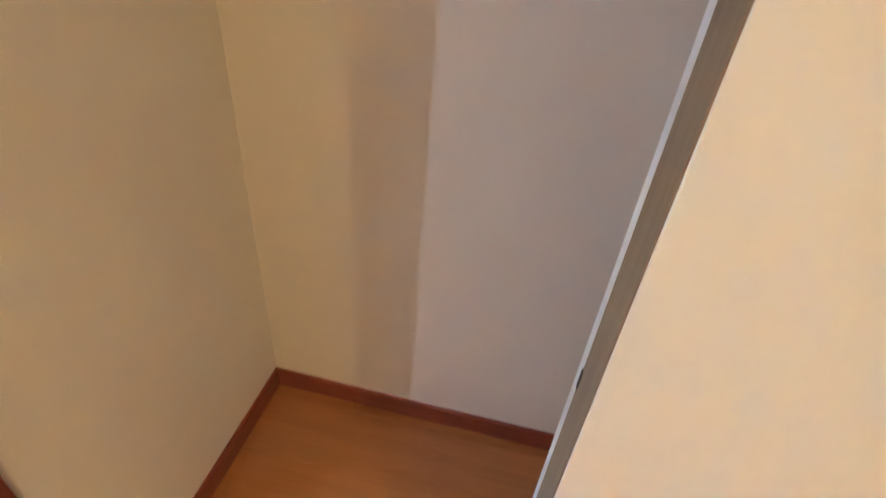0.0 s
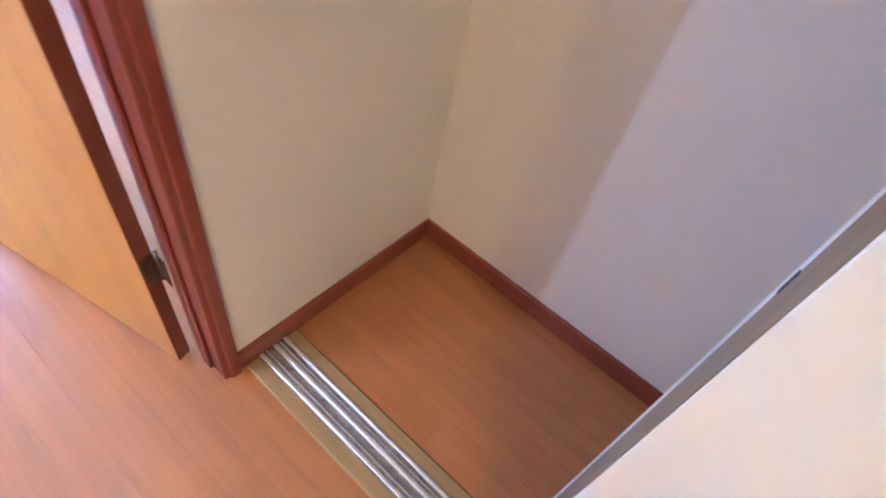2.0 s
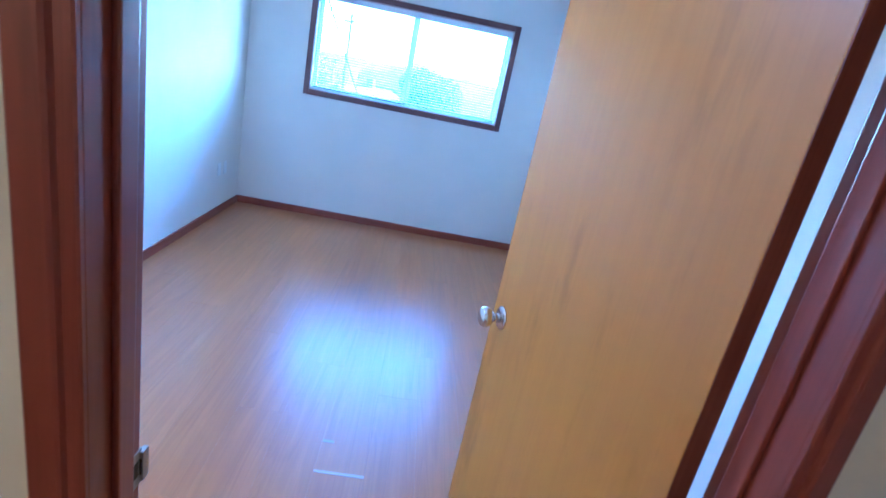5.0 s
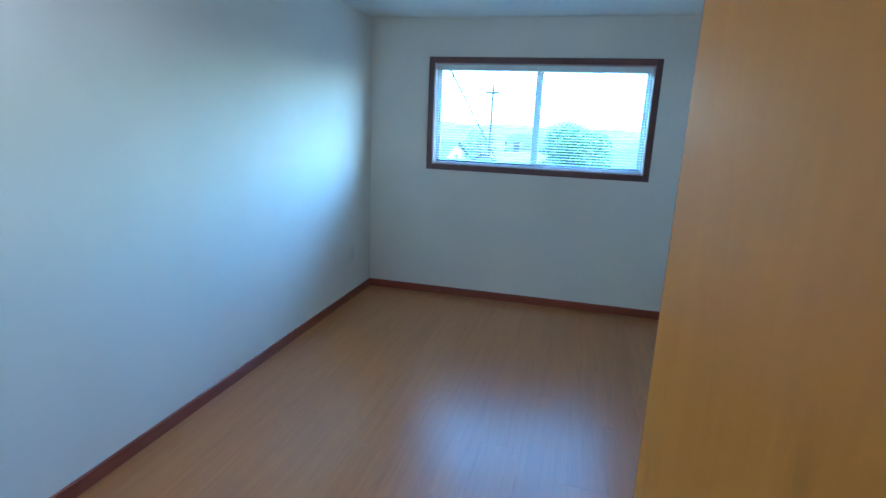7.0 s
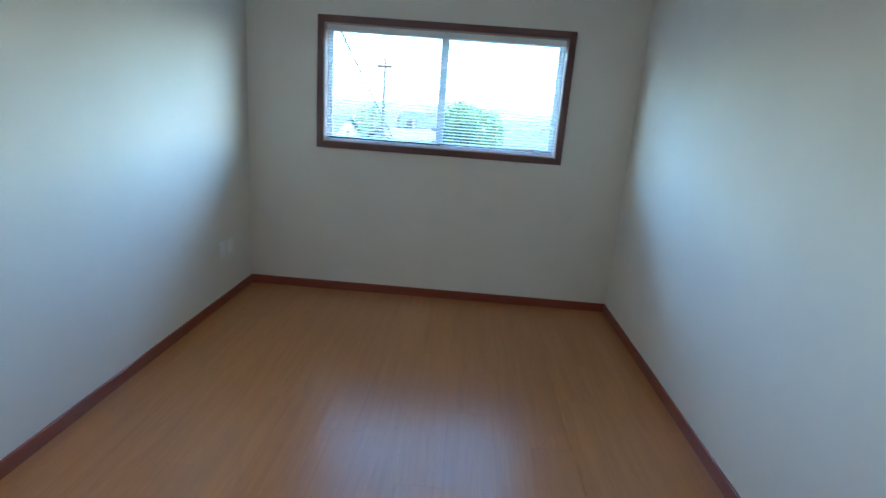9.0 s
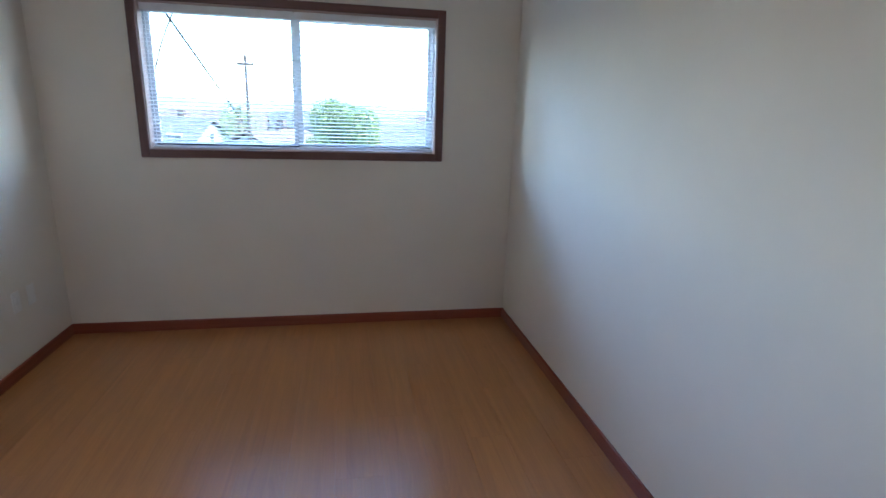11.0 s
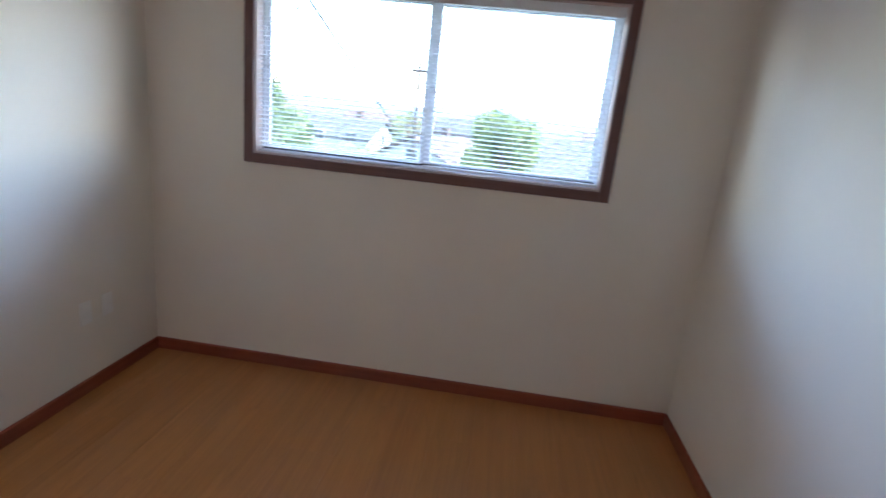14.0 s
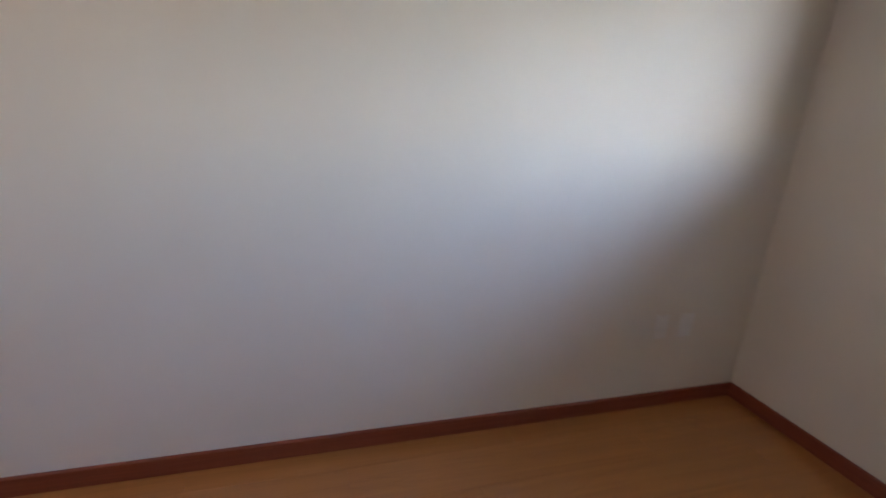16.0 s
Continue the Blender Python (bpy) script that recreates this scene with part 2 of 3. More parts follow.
wall("wall_closet_end", ((0.10, HY0, -0.008), (XC, CLY, H)))
wall("wall_closet_header", ((0.10, CLY, 2.06), (0.21, 0.0, H)))
wall("wall_hall_west", ((HX0 - T, HY0, -0.008), (HX0, 0.0, H)))
wall("wall_hall_south", ((HX0 - T, HY0 - T, -0.008), (XC + T, HY0, H)))


# ---- baseboards ----
def baseboard(name, a, b, inward):
    """A board 70 mm high with an eased top, from a to b along a wall, its face turned inward."""
    a, b, n = Vector((*a, 0)), Vector((*b, 0)), Vector((*inward, 0))
    d = (b - a).normalized()
    prof = [(0, 0), (0.011, 0), (0.011, 0.062), (0.0095, 0.067), (0.006, 0.070), (0, 0.070)]
    bm = extrude_profile(bmesh.new(), prof, lambda u, v, w: a + n * u + d * w + Vector((0, 0, v)), (b - a).length)
    mat = M_TRIM_X if abs(d.x) > 0.5 else M_TRIM_Y
    return tagged(part(name, bm, mat), "red-brown stained wooden baseboard along the wall", "baseboard", kind="structure")


baseboard("baseboard_west", (XL, YD), (XL, YW), (1, 0))
baseboard("baseboard_north", (XL + 0.011, YW), (XR - 0.011, YW), (0, -1))
baseboard("baseboard_east", (XR, YD), (XR, YW), (-1, 0))
baseboard("baseboard_south_1", (XL + 0.011, YD), (DX0 - 0.06, YD), (0, 1))
baseboard("baseboard_south_2", (DX1 + 0.06, YD), (XR - 0.011, YD), (0, 1))
baseboard("baseboard_closet_side", (DX1 + 0.044, 0.0), (XC, 0.0), (0, -1))
baseboard("baseboard_closet_back", (XC, CLY), (XC, -0.011), (-1, 0))
baseboard("baseboard_hall", (HX0 + 0.011, 0.0), (DX0 - 0.06, 0.0), (0, -1))
baseboard("baseboard_hall_west", (HX0, HY0), (HX0, 0.0), (1, 0))

# ---- door frame ----
frame_1 = structure("door_frame_1", "dark red-brown varnished wooden door frame", "door frame")


def casing(x_in, x_out, y, out, parent):
    """An upright casing on a wall face at y: thick outer part, hollow and slope towards the opening."""
    w = x_out - x_in
    prof = [(x_in, 0.0), (x_in, 0.006), (x_in + 0.06 * w, 0.0075), (x_in + 0.30 * w, 0.0085), (x_in + 0.36 * w, 0.0135),
            (x_in + 0.44 * w, 0.0155), (x_in + 0.94 * w, 0.016), (x_out, 0.0135), (x_out, 0.0)]
    bm = extrude_profile(bmesh.new(), prof, lambda u, v, k: Vector((u, y + v * out, k)), DH + 0.06)
    return part("casing", bm, M_TRIM_Z, parent)


for y, out, gap in ((0.0, -1, 0.0), (YD, 1, 0.012)):
    casing(DX1 + gap, DX1 + gap + 0.043, y, out, frame_1)
    casing(DX0 - gap, DX0 - gap - 0.057, y, out, frame_1)
    part("head_casing", boxes(((DX0 - 0.004, min(y, y + 0.015 * out), DH + 0.006), (DX1 + 0.004, max(y, y + 0.015 * out), DH + 0.058)), bevel=0.003), M_TRIM_X, frame_1)
part("jamb", boxes(((DX0 - 0.02, 0.0, 0.0), (DX0, YD, DH)), bevel=0.002), M_TRIM_Z, frame_1)
part("jamb", boxes(((DX1, 0.0, 0.0), (DX1 + 0.02, YD, DH)), bevel=0.002), M_TRIM_Z, frame_1)
part("head_jamb", boxes(((DX0 - 0.02, 0.0, DH), (DX1 + 0.02, YD, DH + 0.02))), M_TRIM_X, frame_1)
part("door_stop", boxes(((DX0, 0.044, 0.0), (DX0 + 0.009, 0.080, DH)), bevel=0.003), M_TRIM_Z, frame_1)
part("door_stop", boxes(((DX1 - 0.009, 0.044, 0.0), (DX1, 0.080, DH)), bevel=0.003), M_TRIM_Z, frame_1)
part("door_stop", boxes(((DX0 + 0.009, 0.044, DH - 0.009), (DX1 - 0.009, 0.080, DH)), bevel=0.003), M_TRIM_X, frame_1)
plate = part("strike_plate", boxes(((DX0 - 0.001, 0.083, 0.920), (DX0 + 0.0015, 0.112, 0.978)), ((DX0 - 0.001, 0.108, 0.925), (DX0 + 0.006, 0.122, 0.973))), M_ALU_DARK, frame_1, "dull metal strike plate with a dark hole")
part("latch_hole", boxes(((DX0 + 0.001, 0.088, 0.938), (DX0 + 0.0025, 0.102, 0.962)), ((DX0 + 0.0005, 0.1065, 0.936), (DX0 + 0.0045, 0.1085, 0.962))), M_DARK, plate)

# ---- door, standing open into the room ----
door_1 = structure("door_1", "open flush door in glossy honey-coloured birch veneer", "door")
door_1.matrix_basis = pose(DX1 - 0.013, YD + 0.004, 0.0, 0, 0, -78.0)
LW = 0.745                              # leaf width; local x runs from the pin to the free edge at -LW
leaf = part("leaf", boxes(((-LW, -0.039, 0.012), (-0.004, -0.004, DH - 0.004)), bevel=0.0015), M_DOOR, door_1)
part("edge_strip", boxes(((-0.004, -0.0385, 0.0125), (-0.0025, -0.0045, DH - 0.0045))), M_EDGE, door_1, "dark stained hinge edge")
part("edge_strip", boxes(((-LW - 0.0015, -0.0385, 0.0125), (-LW, -0.0045, DH - 0.0045))), M_EDGE, door_1, "dark stained latch edge")
part("latch", boxes(((-LW - 0.003, -0.034, 0.92), (-LW - 0.001, -0.009, 0.978)), ((-LW - 0.010, -0.027, 0.941), (-LW - 0.001, -0.016, 0.957))), M_CHROME, door_1, "chrome latch plate")
for side in (-1, 1):
    y0 = -0.039 if side < 0 else -0.004
    m = Matrix.Translation((-LW + 0.062, y0, 0.96)) @ pose(0, 0, 0, 90 if side < 0 else -90)
    knob = part("door_knob", lathe(bmesh.new(), [(0.0125, 0.004), (0.0115, 0.020), (0.013, 0.027), (0.022, 0.033), (0.0265, 0.043), (0.0268, 0.051), (0.024, 0.058), (0.017, 0.0625), (0.006, 0.0635)], m), M_CHROME, door_1, "round satin chrome knob", True)
    part("rose", lathe(bmesh.new(), [(0.0325, 0.0), (0.0325, 0.003), (0.029, 0.006), (0.016, 0.008)], m), M_CHROME, knob, "", True)
for z in (0.36, 1.80):
    hinge = part("hinge", tube(bmesh.new(), (0, 0, z - 0.045), (0, 0, z + 0.045), 0.0055, seg=14), M_BRONZE, door_1, "worn steel butt hinge", True)
    part("hinge_leaf", boxes(((-0.0028, -0.034, z - 0.044), (-0.0008, -0.001, z + 0.044))), M_BRONZE, hinge)
    fixed = part("hinge_leaf", boxes(((-0.001, -0.034, z - 0.044), (0.0015, 0.0, z + 0.044))), M_BRONZE, hinge)
    fixed.matrix_basis = pose(0, 0, 0, 0, 0, 78.0)

# ---- closet track and sliding panels ----
TRK_Y0, TRK_Y1 = CLY, -0.013


def along_y(pts, material, parent, name, label=""):
    bm = extrude_profile(bmesh.new(), pts, lambda u, v, w: Vector((u, TRK_Y0 + w, v)), TRK_Y1 - TRK_Y0)
    return part(name, bm, material, parent, label)


track = tagged(new("closet_door_track"), "twin silver aluminium sliding door track between oak strips", "door track")
track.location = (0.0, 0.0, 0.0)
along_y([(0.080, 0), (0.118, 0), (0.118, 0.007), (0.084, 0.007), (0.080, 0.003)], M_STRIP, track, "oak_strip", "light oak threshold strip")
along_y([(0.207, 0), (0.243, 0), (0.243, 0.004), (0.239, 0.007), (0.207, 0.007)], M_STRIP, track, "oak_strip", "light oak threshold strip")
along_y([(0.119, 0), (0.206, 0), (0.206, 0.003), (0.119, 0.003)], M_ALU_DARK, track, "track_bed", "dull grooved metal bed")
for x, w in ((0.122, 0.011), (0.142, 0.0025), (0.164, 0.012), (0.183, 0.0025), (0.196, 0.010)):
    along_y([(x, 0.003), (x + w, 0.003), (x + w, 0.0105), (x + w * 0.7, 0.012), (x + w * 0.3, 0.012), (x, 0.0105)], M_ALU, track, "rail", "bright aluminium rail")
for y in (-0.10, -0.22):
    part("screw", tube(bmesh.new(), (0.157, y, 0.003), (0.157, y, 0.006), 0.004, seg=12), M_BRONZE, track)

PANEL_END = -0.750
panel = tagged(new("closet_sliding_door"), "cream painted sliding closet door with raw brown edge", "sliding door")
part("leaf", boxes(((0.092, PANEL_END - 0.82, 0.014), (0.153, PANEL_END, 2.05)), bevel=0.0015), M_PANEL, panel)
part("edge", boxes(((0.0935, PANEL_END, 0.0155), (0.1525, PANEL_END + 0.0015, 2.048))), M_BOARD, panel, "raw brown board edge")
part("finger_notch", boxes(((0.148, PANEL_END + 0.001, 1.012), (0.1535, PANEL_END + 0.0025, 1.036))), M_DARK, panel, "small dark notch")
panel2 = tagged(new("closet_sliding_door"), "grey-edged sliding closet door with silver metal trim", "sliding door")
part("leaf", boxes(((0.1595, PANEL_END - 0.82, 0.014), (0.196, PANEL_END - 0.004, 2.05)), bevel=0.001), M_GREY, panel2)
part("edge_trim", boxes(((0.1545, PANEL_END - 0.03, 0.014), (0.1585, PANEL_END + 0.001, 2.05)), bevel=0.0012), M_ALU, panel2, "thin silver metal edge trim")

# ---- window ----
window_1 = structure("window_1", "wide white sliding window in dark red-brown wooden trim", "window")


def ring(x0, x1, z0, z1, w, y0, y1, mx, mz, parent, name, bevel=0.002):
    """Four members of a frame: its outer edge x0..x1, z0..z1, width w."""
    part(name, boxes(((x0, y0, z0), (x0 + w, y1, z1)), bevel=bevel), mz, parent)
    part(name, boxes(((x1 - w, y0, z0), (x1, y1, z1)), bevel=bevel), mz, parent)
    part(name, boxes(((x0 + w, y0, z0), (x1 - w, y1, z0 + w)), bevel=bevel), mx, parent)
    part(name, boxes(((x0 + w, y0, z1 - w), (x1 - w, y1, z1)), bevel=bevel), mx, parent)


ring(WX0 - 0.045, WX1 + 0.045, WZ0 - 0.045, WZ1 + 0.045, 0.050, YW - 0.016, YW, M_TRIM_WX, M_TRIM_WZ, window_1, "trim", 0.004)
ring(WX0, WX1, WZ0, WZ1, 0.012, YW, YW + 0.095, M_LINER, M_LINER, window_1, "jamb_liner")
ring(WX0 + 0.012, WX1 - 0.012, WZ0 + 0.012, WZ1 - 0.012, 0.014, YW + 0.075, YW + 0.150, M_VINYL, M_VINYL, window_1, "window_frame")
# thin dark strip along the bottom of the window frame
part("dark_strip", boxes(((WX0 + 0.026, YW + 0.070, WZ0 + 0.028), (WX1 - 0.026, YW + 0.0745, WZ0 + 0.040))), M_DARK, window_1, "thin dark strip along the window's bottom")
XM = -0.685


def sash(x0, x1, y0, wide_left, wide_right):
    """A sliding sash: slim rails, a broad meeting stile, one pane."""
    s = tagged(new("sash"), "white vinyl window sash")
    s.parent = window_1
    z0, z1 = WZ0 + 0.026, WZ1 - 0.026
    for lo, hi in (((x0, z0), (x0 + wide_left, z1)), ((x1 - wide_right, z0), (x1, z1)),
                   ((x0 + wide_left, z0), (x1 - wide_right, z0 + 0.024)), ((x0 + wide_left, z1 - 0.030), (x1 - wide_right, z1))):
        part("sash_rail", boxes(((lo[0], y0, lo[1]), (hi[0], y0 + 0.026, hi[1])), bevel=0.002), M_VINYL, s)
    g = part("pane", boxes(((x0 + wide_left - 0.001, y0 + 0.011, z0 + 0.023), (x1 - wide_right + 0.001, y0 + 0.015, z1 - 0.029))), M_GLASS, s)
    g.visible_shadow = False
    return s


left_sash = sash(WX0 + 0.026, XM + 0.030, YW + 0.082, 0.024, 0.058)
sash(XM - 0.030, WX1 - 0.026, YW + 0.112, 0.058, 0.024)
part("sash_latch", boxes(((XM - 0.012, YW + 0.066, 1.615), (XM + 0.014, YW + 0.082, 1.675)), ((XM - 0.030, YW + 0.062, 1.632), (XM + 0.004, YW + 0.070, 1.650)), bevel=0.002), M_VINYL, left_sash, "white latch")


# ---- blinds ----
def slat_mesh(length):
    """A thin slat 25 mm deep with a shallow crown."""
    n, bm = 5, bmesh.new()
    prof = [(-0.0125 + 0.025 * k / n, 0.0016 * (1 - (2 * k / n - 1) ** 2)) for k in range(n + 1)]
    outline = prof + [(u, v - 0.0004) for u, v in reversed(prof)]
    extrude_profile(bm, outline, lambda u, v, w: Vector((w - length / 2, u, v)), length)
    return finish("slat", bm, M_SLAT)


BY = YW + 0.040


def blind(x0, x1, low):
    b = tagged(new("venetian_blind"), "lowered white mini blind with open slats", "blind", "blinds in the window")
    b.location = ((x0 + x1) / 2, BY, low)
    cx = (x0 + x1) / 2

    def put(name, bm, mat, label="", smooth=False):
        ob = part(name, bm, mat, b, label, smooth)
        ob.location = (-cx, -BY, -low)
        return ob

    top = WZ1 - 0.013
    put("headrail", boxes(((x0, BY - 0.016, top - 0.044), (x1, BY + 0.013, top)), bevel=0.001), M_SLAT)
    put("bottom_rail", boxes(((x0, BY - 0.012, low), (x1, BY + 0.012, low + 0.011)), bevel=0.003), M_SLAT)
    me = slat_mesh(x1 - x0)
    z, k = low + 0.030, 0
    while z < top - 0.052:
        s = new("slat", me)
        s.parent = b
        s.matrix_basis = pose(0, 0, z - low, random.uniform(-1.2, 1.2) + 12.0, random.uniform(-0.04, 0.04), 0)
        z += 0.0228
        k += 1
    for f in (0.12, 0.5, 0.88):
        for dy in (-0.0128, 0.0128):
            put("ladder_cord", tube(bmesh.new(), (x0 + (x1 - x0) * f, BY + dy, low + 0.01), (x0 + (x1 - x0) * f, BY + dy, top - 0.02), 0.0007, seg=6), M_CORD)
    return b


blind(WX0 + 0.016, XM - 0.004, WZ0 + 0.013)
blind(XM + 0.004, WX1 - 0.016, WZ0 + 0.024)


# ---- wall fittings ----
def outlet(at, normal_deg, mat, label):
    o = tagged(new("wall_outlet"), label, "outlet")
    o.matrix_basis = pose(*at, 0, 0, normal_deg)        # local -y faces the room
    part("cover_plate", boxes(((-0.035, -0.005, -0.057), (0.035, 0.0, 0.057)), bevel=0.002), mat, o)
    for z in (-0.020, 0.020):
        s = part("socket", boxes(((-0.017, -0.0075, z - 0.0145), (0.017, -0.004, z + 0.0145)), bevel=0.003), mat, o)
        for x in (-0.0065, 0.0065):
            part("slot", boxes(((x - 0.001, -0.0078, z - 0.002), (x + 0.001, -0.0072, z + 0.007))), M_PAINTED if mat is M_PAINTED else M_DARK, s)
    part("screw", tube(bmesh.new(), (0, -0.0062, 0), (0, -0.004, 0), 0.003, seg=12), M_PAINTED if mat is M_PAINTED else M_CHROME, o)
    return o


outlet((XL, 4.27, 0.41), 90, M_PAINTED, "painted-over duplex outlet low on the wall")
outlet((XL, 4.13, 0.41), 90, M_PAINTED, "painted-over duplex outlet low on the wall")
outlet((XR, 1.233, 0.41), -90, M_WHITE, "white duplex electrical outlet low on the wall")

thermostat = tagged(new("thermostat"), "small white wall thermostat with a round dial", "thermostat")
thermostat.matrix_basis = pose(XR, 1.262, 1.55, 0, 0, -90)
part("housing", boxes(((-0.036, -0.030, -0.058), (0.036, 0.0, 0.058)), bevel=0.004), M_WHITE, thermostat)
part("dial", lathe(bmesh.new(), [(0.021, 0.0), (0.020, 0.010), (0.017, 0.012)], Matrix.Translation((0, -0.030, -0.018)) @ pose(0, 0, 0, 90)), M_WHITE, thermostat, "", True)

# ---- ceiling lamps ----
def ceiling_lamp(x, y, label):
    """A round ceiling base with its socket; the bulb's light is set above."""
    o = tagged(new("ceiling_lamp"), label, "ceiling lamp", "ceiling lamps")
    o.location = (x, y, H)
    part("base", lathe(bmesh.new(), [(0.085, 0.0), (0.085, -0.015), (0.055, -0.028), (0.03, -0.032)]), M_WHITE, o, "", True)
    part("socket", lathe(bmesh.new(), [(0.024, -0.030), (0.024, -0.052), (0.020, -0.056)]), M_WHITE, o, "", True)


ceiling_lamp(-1.70, -1.99, "plain white ceiling lamp in the hall")
ceiling_lamp(-1.72, 1.00, "plain white ceiling lamp in the bedroom")

# ---- outdoors ----
GZ = -3.4


def outdoor(name, dark, light, scale, rough=0.9):
    m, n, l, b = material(name, rough, spec=0.2)
    k = noise_tex(n, l, scale, 6.0, world_coords(n), 0.65)
    c = ramp(n, l, k.outputs[0], [(0.3, dark), (0.7, light)])
    l.new(c.outputs[0], b.inputs["Base Color"])
    return m


def leaf_material(name, dark, light):
    m, n, l, b = material(name, 0.7, spec=0.1)
    r = n.new("ShaderNodeNewGeometry").outputs["Random Per Island"]
    c = ramp(n, l, r, [(0.0, dark), (1.0, light)])
    l.new(c.outputs[0], b.inputs["Base Color"])
    b.inputs["Transmission Weight"].default_value = 0.0
    return m


M_GROUND = outdoor("grass_and_roads", (0.045, 0.06, 0.025), (0.13, 0.12, 0.10), 0.05)
# the ridge's distance haze is painted in as a pale blue-green
M_HILL_HAZE = outdoor("hazed_wooded_hill", (0.13, 0.165, 0.18), (0.19, 0.225, 0.24), 0.02)
M_BARK = outdoor("bark", (0.09, 0.065, 0.045), (0.20, 0.15, 0.11), 6.0)
M_POLE = outdoor("weathered_pole", (0.045, 0.036, 0.03), (0.09, 0.075, 0.062), 5.0)
M_SIDING = outdoor("pale_siding", (0.28, 0.28, 0.275), (0.38, 0.375, 0.36), 1.2)
M_ROOF = outdoor("grey_shingles", (0.05, 0.05, 0.055), (0.10, 0.10, 0.10), 2.0)
M_ROOF2 = outdoor("brown_shingles", (0.07, 0.05, 0.045), (0.13, 0.10, 0.085), 2.0)
M_WIN = plastic("dark_window_pane", (0.05, 0.06, 0.07), 0.15)
# leaf greens are paled: the outdoor haze is put into them
M_LEAF1 = leaf_material("green_leaves", (0.10, 0.14, 0.055), (0.23, 0.27, 0.11))
M_LEAF2 = leaf_material("yellow_green_leaves", (0.14, 0.15, 0.06), (0.28, 0.28, 0.12))
M_LEAF3 = leaf_material("deep_green_leaves", (0.09, 0.13, 0.06), (0.20, 0.25, 0.12))

bm = bmesh.new()
bmesh.ops.create_grid(bm, x_segments=24, y_segments=24, size=2500.0, matrix=Matrix.Translation((0, 0, GZ)))
tagged(part("ground", bm, M_GROUND), "grass and roads of a suburb in daylight", "ground", kind="structure")

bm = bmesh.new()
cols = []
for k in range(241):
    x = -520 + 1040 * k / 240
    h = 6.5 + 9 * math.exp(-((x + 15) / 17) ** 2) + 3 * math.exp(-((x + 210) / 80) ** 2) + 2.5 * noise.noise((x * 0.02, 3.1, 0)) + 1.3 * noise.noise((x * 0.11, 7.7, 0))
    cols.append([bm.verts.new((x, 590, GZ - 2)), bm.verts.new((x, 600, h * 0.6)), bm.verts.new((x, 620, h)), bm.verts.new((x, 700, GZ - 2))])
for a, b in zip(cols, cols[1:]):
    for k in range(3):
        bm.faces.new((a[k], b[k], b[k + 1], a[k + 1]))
tagged(part("backdrop_hill", bm, M_HILL_HAZE), "wooded ridge on the horizon, haze painted in as blue-green", "hill", kind="structure")


def tree(name, at, height, crown_r, crown_h, leaves, mat, label, leaf=0.16, seed=1):
    """A tapered trunk with limbs and a crown of many small leaf clumps with gaps."""
    rng = random.Random(seed)
    t = tagged(new(name), label, "tree")
    t.location = at
    bm = bmesh.new()
    tube(bm, (0, 0, -0.1), (0.1, 0, height * 0.5), crown_r * 0.11, crown_r * 0.07, 10)
    tube(bm, (0.1, 0, height * 0.49), (0.0, 0.1, height * 0.9), crown_r * 0.07, crown_r * 0.02, 8)
    lobes = []
    for k in range(15):
        a, u = rng.uniform(0, 6.28), rng.uniform(-0.8, 0.95)
        rr = crown_r * 0.62 * math.sqrt(1 - u * u) * rng.uniform(0.6, 1.1)
        c = Vector((rr * math.cos(a), rr * math.sin(a), height - crown_h * 0.5 + u * crown_h * 0.36))
        lobes.append((c, crown_r * rng.uniform(0.30, 0.50)))
        tube(bm, (0.1, 0, height * rng.uniform(0.35, 0.6)), c, crown_r * 0.03, crown_r * 0.008, 6)
    part("trunk", bm, M_BARK, t)
    verts, faces = [], []
    for k in range(leaves):
        c, r = rng.choice(lobes)
        d = Vector((rng.gauss(0, 1), rng.gauss(0, 1), rng.gauss(0, 1))).normalized()
        p = c + d * r * rng.uniform(0.55, 1.12)
        q = Euler((rng.uniform(0, 6.28), rng.uniform(0, 6.28), rng.uniform(0, 6.28))).to_matrix()
        s = leaf * rng.uniform(0.6, 1.3)
        i = len(verts)
        for v in ((-s, 0, 0), (0, -s * 0.45, s * 0.1), (s, 0, 0), (0, s * 0.45, s * 0.1)):
            verts.append(p + q @ Vector(v))
        faces.append((i, i + 1, i + 2, i + 3))
    me = bpy.data.meshes.new("crown")
    me.from_pydata(verts, [], faces)
    me.materials.append(mat)
    crown = new("crown", me)
    crown.parent = t
    return t


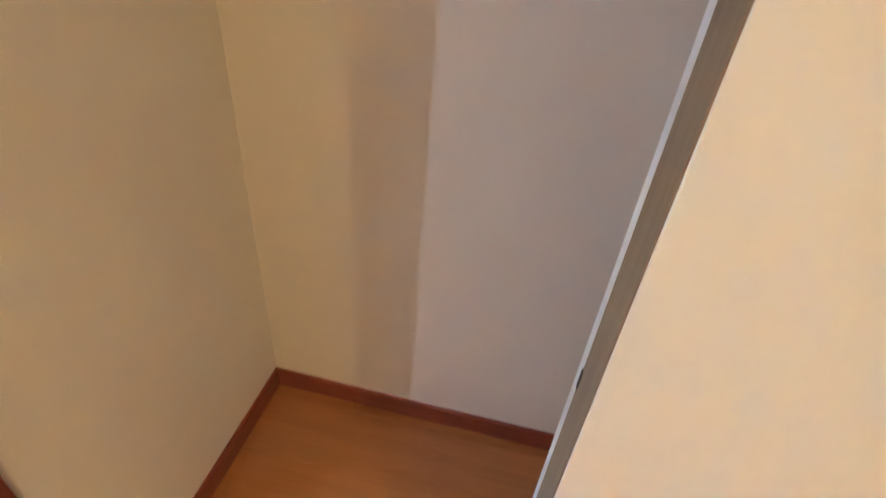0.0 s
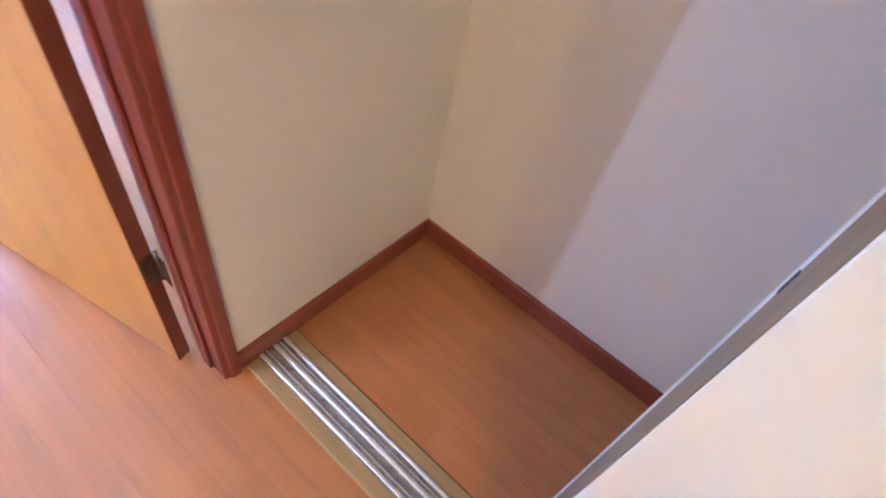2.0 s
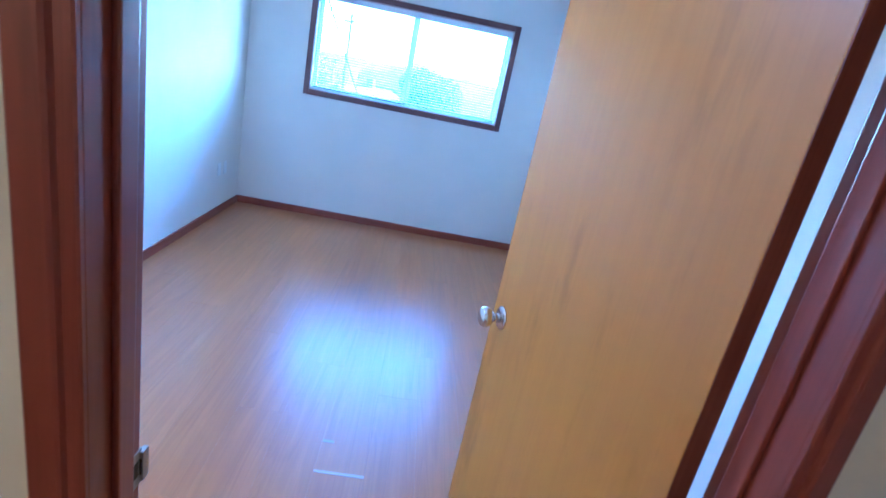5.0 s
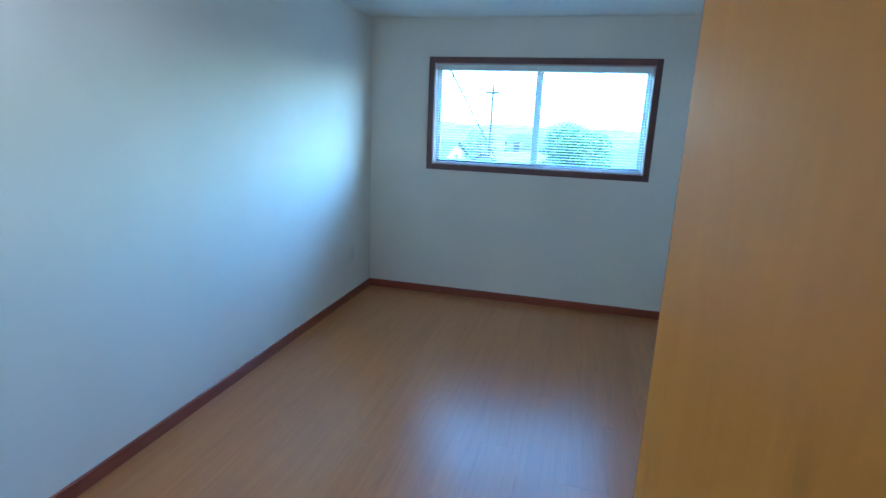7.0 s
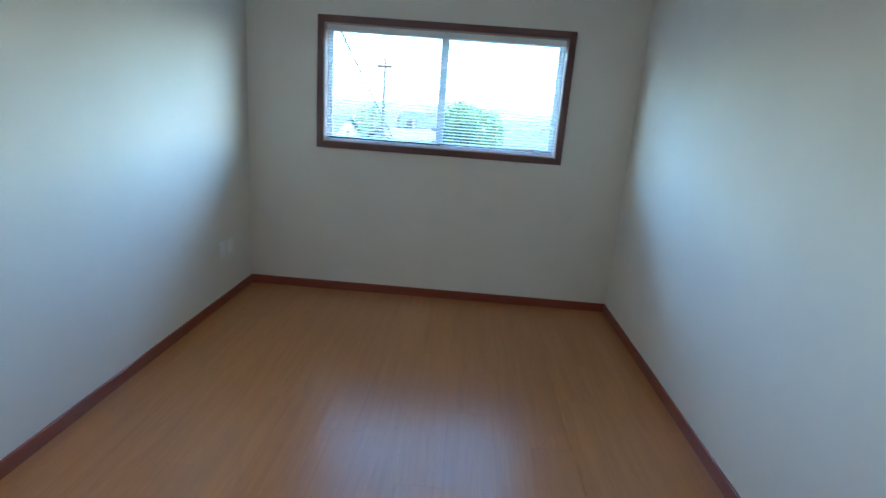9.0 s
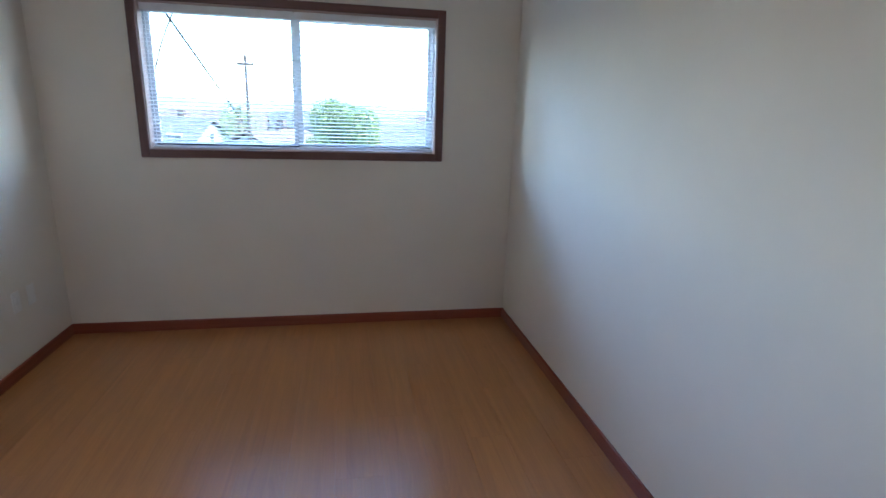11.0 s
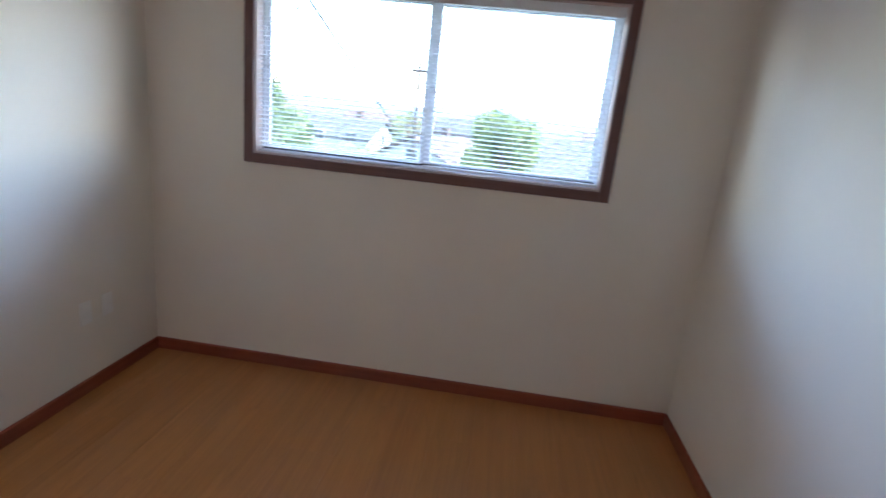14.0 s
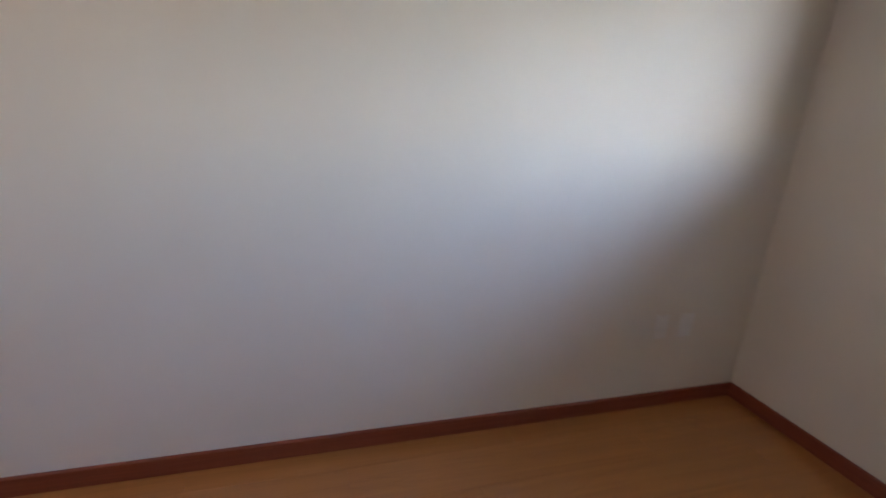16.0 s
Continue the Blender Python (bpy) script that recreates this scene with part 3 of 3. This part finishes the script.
def house(at, turn, w, d, eave, ridge, roof_mat, label, seed=0):
    """A gabled house: walls, two roof slopes with eaves, windows, door, chimney."""
    h = tagged(new("house"), label, "house", "houses outside the window")
    h.matrix_basis = pose(*at, 0, 0, turn)
    bm = bmesh.new()
    pts = [(-d / 2, 0), (d / 2, 0), (d / 2, eave), (0, ridge - 0.12), (-d / 2, eave)]
    extrude_profile(bm, pts, lambda u, v, k: Vector((k - w / 2, u, v)), w)
    part("wall", bm, M_SIDING, h)
    for s in (-1, 1):
        o = 0.5
        sl = (ridge - eave) / (d / 2)
        a = [(0, ridge), (s * (d / 2 + o), eave - sl * o), (s * (d / 2 + o), eave - sl * o + 0.14), (0, ridge + 0.16)]
        part("roof", extrude_profile(bmesh.new(), a, lambda u, v, k: Vector((k - w / 2 - 0.4, u, v)), w + 0.8), roof_mat, h)
    part("chimney", boxes(((w * 0.2, 0.3, ridge - 0.9), (w * 0.2 + 0.6, 0.9, ridge + 0.9)), bevel=0.02), M_ROOF2, h)
    for k in range(3):
        x = -w / 2 + w * (k + 0.5) / 3
        win = part("window", boxes(((x - 0.7, -d / 2 - 0.05, 1.0), (x + 0.7, -d / 2, 2.2))), M_VINYL, h)
        part("pane", boxes(((x - 0.6, -d / 2 - 0.07, 1.1), (x - 0.03, -d / 2 - 0.045, 2.1)), ((x + 0.03, -d / 2 - 0.07, 1.1), (x + 0.6, -d / 2 - 0.045, 2.1))), M_WIN, win)
    for s in (-1, 1):
        win = part("window", boxes(((s * w / 2 - 0.05, -0.6, 1.0), (s * w / 2 + 0.05, 0.6, 2.2))), M_VINYL, h)
        part("pane", boxes(((s * w / 2 - 0.07, -0.5, 1.1), (s * w / 2 + 0.07, 0.5, 2.1))), M_WIN, win)
    return h


def at_dir(az, dist, z=GZ):
    return (-0.3 + dist * math.tan(radians(az)), 1.2 + dist, z)


tree("tree", at_dir(-0.4, 26), 5.35, 2.0, 4.8, 26000, M_LEAF1, "leafy green broadleaf tree beside the houses", 0.10, seed=4)
tree("tree", at_dir(-25.2, 20), 6.1, 2.15, 5.3, 22000, M_LEAF3, "tall deep green tree with feathery crown", 0.10, seed=9)
# unseen tree, added to cut the daylight that reaches the east wall
tree("tree", (-9.4, 11.2, GZ), 8.6, 2.7, 6.8, 14000, M_LEAF3, "added tall green tree out of view, shading the east wall", 0.15, seed=14)
for k, (az, dist, hgt, r, mt) in enumerate([(-22.5, 17, 2.4, 1.1, 2), (-18.5, 24, 2.6, 1.3, 1), (-15.0, 26, 2.9, 1.5, 2), (-12.0, 24, 2.7, 1.5, 2), (-28.5, 15, 2.6, 1.3, 1), (-10.5, 60, 5.0, 2.6, 1), (8.5, 55, 3.6, 2.0, 3)]):
    tree("bush", at_dir(az, dist), hgt, r, hgt * 0.85, 1500, (M_LEAF1, M_LEAF2, M_LEAF3)[mt - 1], "low yellow-green shrub in a garden" if mt == 2 else "low green shrub in a garden", 0.13, seed=20 + k)
house(at_dir(8.0, 34), 12, 8, 8, 2.3, 3.9, M_ROOF, "pale house with a grey gabled roof")
house(at_dir(-7.0, 44), 70, 9, 7, 1.3, 3.0, M_ROOF2, "small pale house with a brown gabled roof")
house(at_dir(-18.0, 58), -8, 11, 8, 1.7, 3.4, M_ROOF, "low pale house with a grey roof")
house(at_dir(-12.5, 75), 5, 12, 8, 2.2, 4.0, M_ROOF2, "distant pale house with a brown roof")
house(at_dir(-25.0, 70), 20, 11, 8, 2.2, 4.2, M_ROOF2, "distant pale house with a brown roof")
house(at_dir(-3.0, 80), -15, 12, 8, 2.4, 4.2, M_ROOF, "distant pale house with a grey roof")
house(at_dir(13.0, 60), -10, 11, 8, 2.6, 4.4, M_ROOF2, "distant pale house with a brown roof")

pole = tagged(new("utility_pole"), "weathered wooden utility pole with crossarm and insulators", "utility pole")
pole.location = (-5.22, 30.0, GZ)
part("post", tube(bmesh.new(), (0, 0, -0.2), (0, 0, 7.35), 0.11, 0.07, 14), M_POLE, pole)
arm = part("crossarm", boxes(((-0.42, -0.16, 6.85), (0.42, -0.06, 6.97)), bevel=0.01), M_POLE, pole)
for x in (-0.36, -0.14, 0.14, 0.36):
    part("insulator", lathe(bmesh.new(), [(0.03, 6.96), (0.05, 7.0), (0.03, 7.04), (0.045, 7.07), (0.02, 7.1)], Matrix.Translation((x, -0.11, 0)), 10), M_WHITE, arm)


def cable(name, a, b, sag, r, label):
    cu = bmesh.new()
    pts = [Vector(a).lerp(Vector(b), k / 20) - Vector((0, 0, sag * 4 * (k / 20) * (1 - k / 20))) for k in range(21)]
    for p, q in zip(pts, pts[1:]):
        tube(cu, p, q, r, seg=6)
    return tagged(part(name, cu, M_CABLE), label, "cable")


# the service drop falls away from this house; the wall cable hangs outside the pane
cable("service_wire", (-1.72, 4.83, 2.42), (-2.05, 15.7, -0.36), 0.0, 0.011, "black service wire running down from the house")
for x in (-0.36, -0.14, 0.14, 0.36):
    cable("power_line", (-5.22 + x, 29.9, GZ + 7.1), (45 + x, 38, GZ + 6.6), 1.1, 0.006, "thin black power line strung from the pole")
    cable("power_line", (-5.22 + x, 29.9, GZ + 7.1), (-50 + x, 36, GZ + 6.8), 1.1, 0.006, "thin black power line strung from the pole")
hang = bmesh.new()
pts = [Vector((-1.645 + 0.20 * max(0.0, (1.1 * k / 16 - 0.45) / 0.65) ** 1.8, 5.0, 1.0 + 1.1 * k / 16)) for k in range(17)]
for p, q in zip(pts, pts[1:]):
    tube(hang, p, q, 0.006, seg=6)
tube(hang, pts[-1], (-1.38, 4.80, 2.20), 0.006, seg=6)
tagged(part("hanging_cable", hang, M_CABLE), "thin black cable hanging loosely outside the window", "cable")

# ---- floor planks ----
PW, PL, GAP = 0.20, 1.22, 0.0002


def plank_mesh(w, length):
    """A laminate plank with its top at z = 0 and eased long edges."""
    bm = bmesh.new()
    e = 0.0004
    prof = [(-w / 2, -0.008), (w / 2, -0.008), (w / 2, -e), (w / 2 - e, 0.0), (-w / 2 + e, 0.0), (-w / 2, -e)]
    extrude_profile(bm, prof, lambda u, v, k: Vector((u, k - length / 2, v)), length)
    ends = [x for x in bm.edges if all(abs(v.co.z) < 1e-6 for v in x.verts) and abs(x.verts[0].co.y - x.verts[1].co.y) < 1e-6]
    bmesh.ops.bevel(bm, geom=ends, offset=0.0008, segments=1, affect="EDGES")
    return finish("plank", bm, M_FLOOR)


meshes = {}
FX0, FX1, FY0, FY1 = XL - 0.01, XC + 0.01, HY0 - 0.01, YW + 0.01
col = 0
x = -0.65 - PW * math.ceil((-0.65 - FX0) / PW)
while x < FX1:
    a, b = max(x, FX0), min(x + PW, FX1)
    shift = (0.0, 0.47, 0.83, 0.27, 0.64)[(col + 2) % 5] * PL
    y = 1.181 + shift - PL * math.ceil((1.181 + shift - FY0) / PL)
    while y < FY1:
        c, d = max(y, FY0), min(y + PL, FY1)
        if d - c > 0.02 and b - a > 0.01:
            key = (round(b - a - GAP, 4), round(d - c - GAP, 4))
            if key not in meshes:
                meshes[key] = plank_mesh(*key)
            p = new("plank", meshes[key])
            p.parent = floor
            p.location = ((a + b) / 2, (c + d) / 2, random.uniform(0, 0.0001) - 0.0001)
            if abs(a + 0.65) < 0.01 and abs(d - 1.181) < 0.01:      # one plank end has lifted
                p.location.z += 0.0007
        y += PL
    x += PW
    col += 1

# the lifted end of one plank: a lip that falls towards the window, its glint painted pale
for x0, x1, y1 in ((-0.648, -0.452, 1.1805), (-0.648, -0.60, 1.36)):
    bm = bmesh.new()
    vs = [bm.verts.new(c) for c in ((x0, y1, 0.0002), (x1, y1, 0.0002), (x1, y1, 0.0016), (x0, y1, 0.0016), (x1, y1 + 0.016, 0.0002), (x0, y1 + 0.016, 0.0002))]
    for f in ((0, 1, 2, 3), (3, 2, 4, 5), (1, 4, 2), (0, 3, 5), (0, 5, 4, 1)):
        bm.faces.new([vs[k] for k in f])
    part("lifted_plank_edge", bm, M_WORN_GLINT, floor, "worn lifted plank end, window glint painted pale")
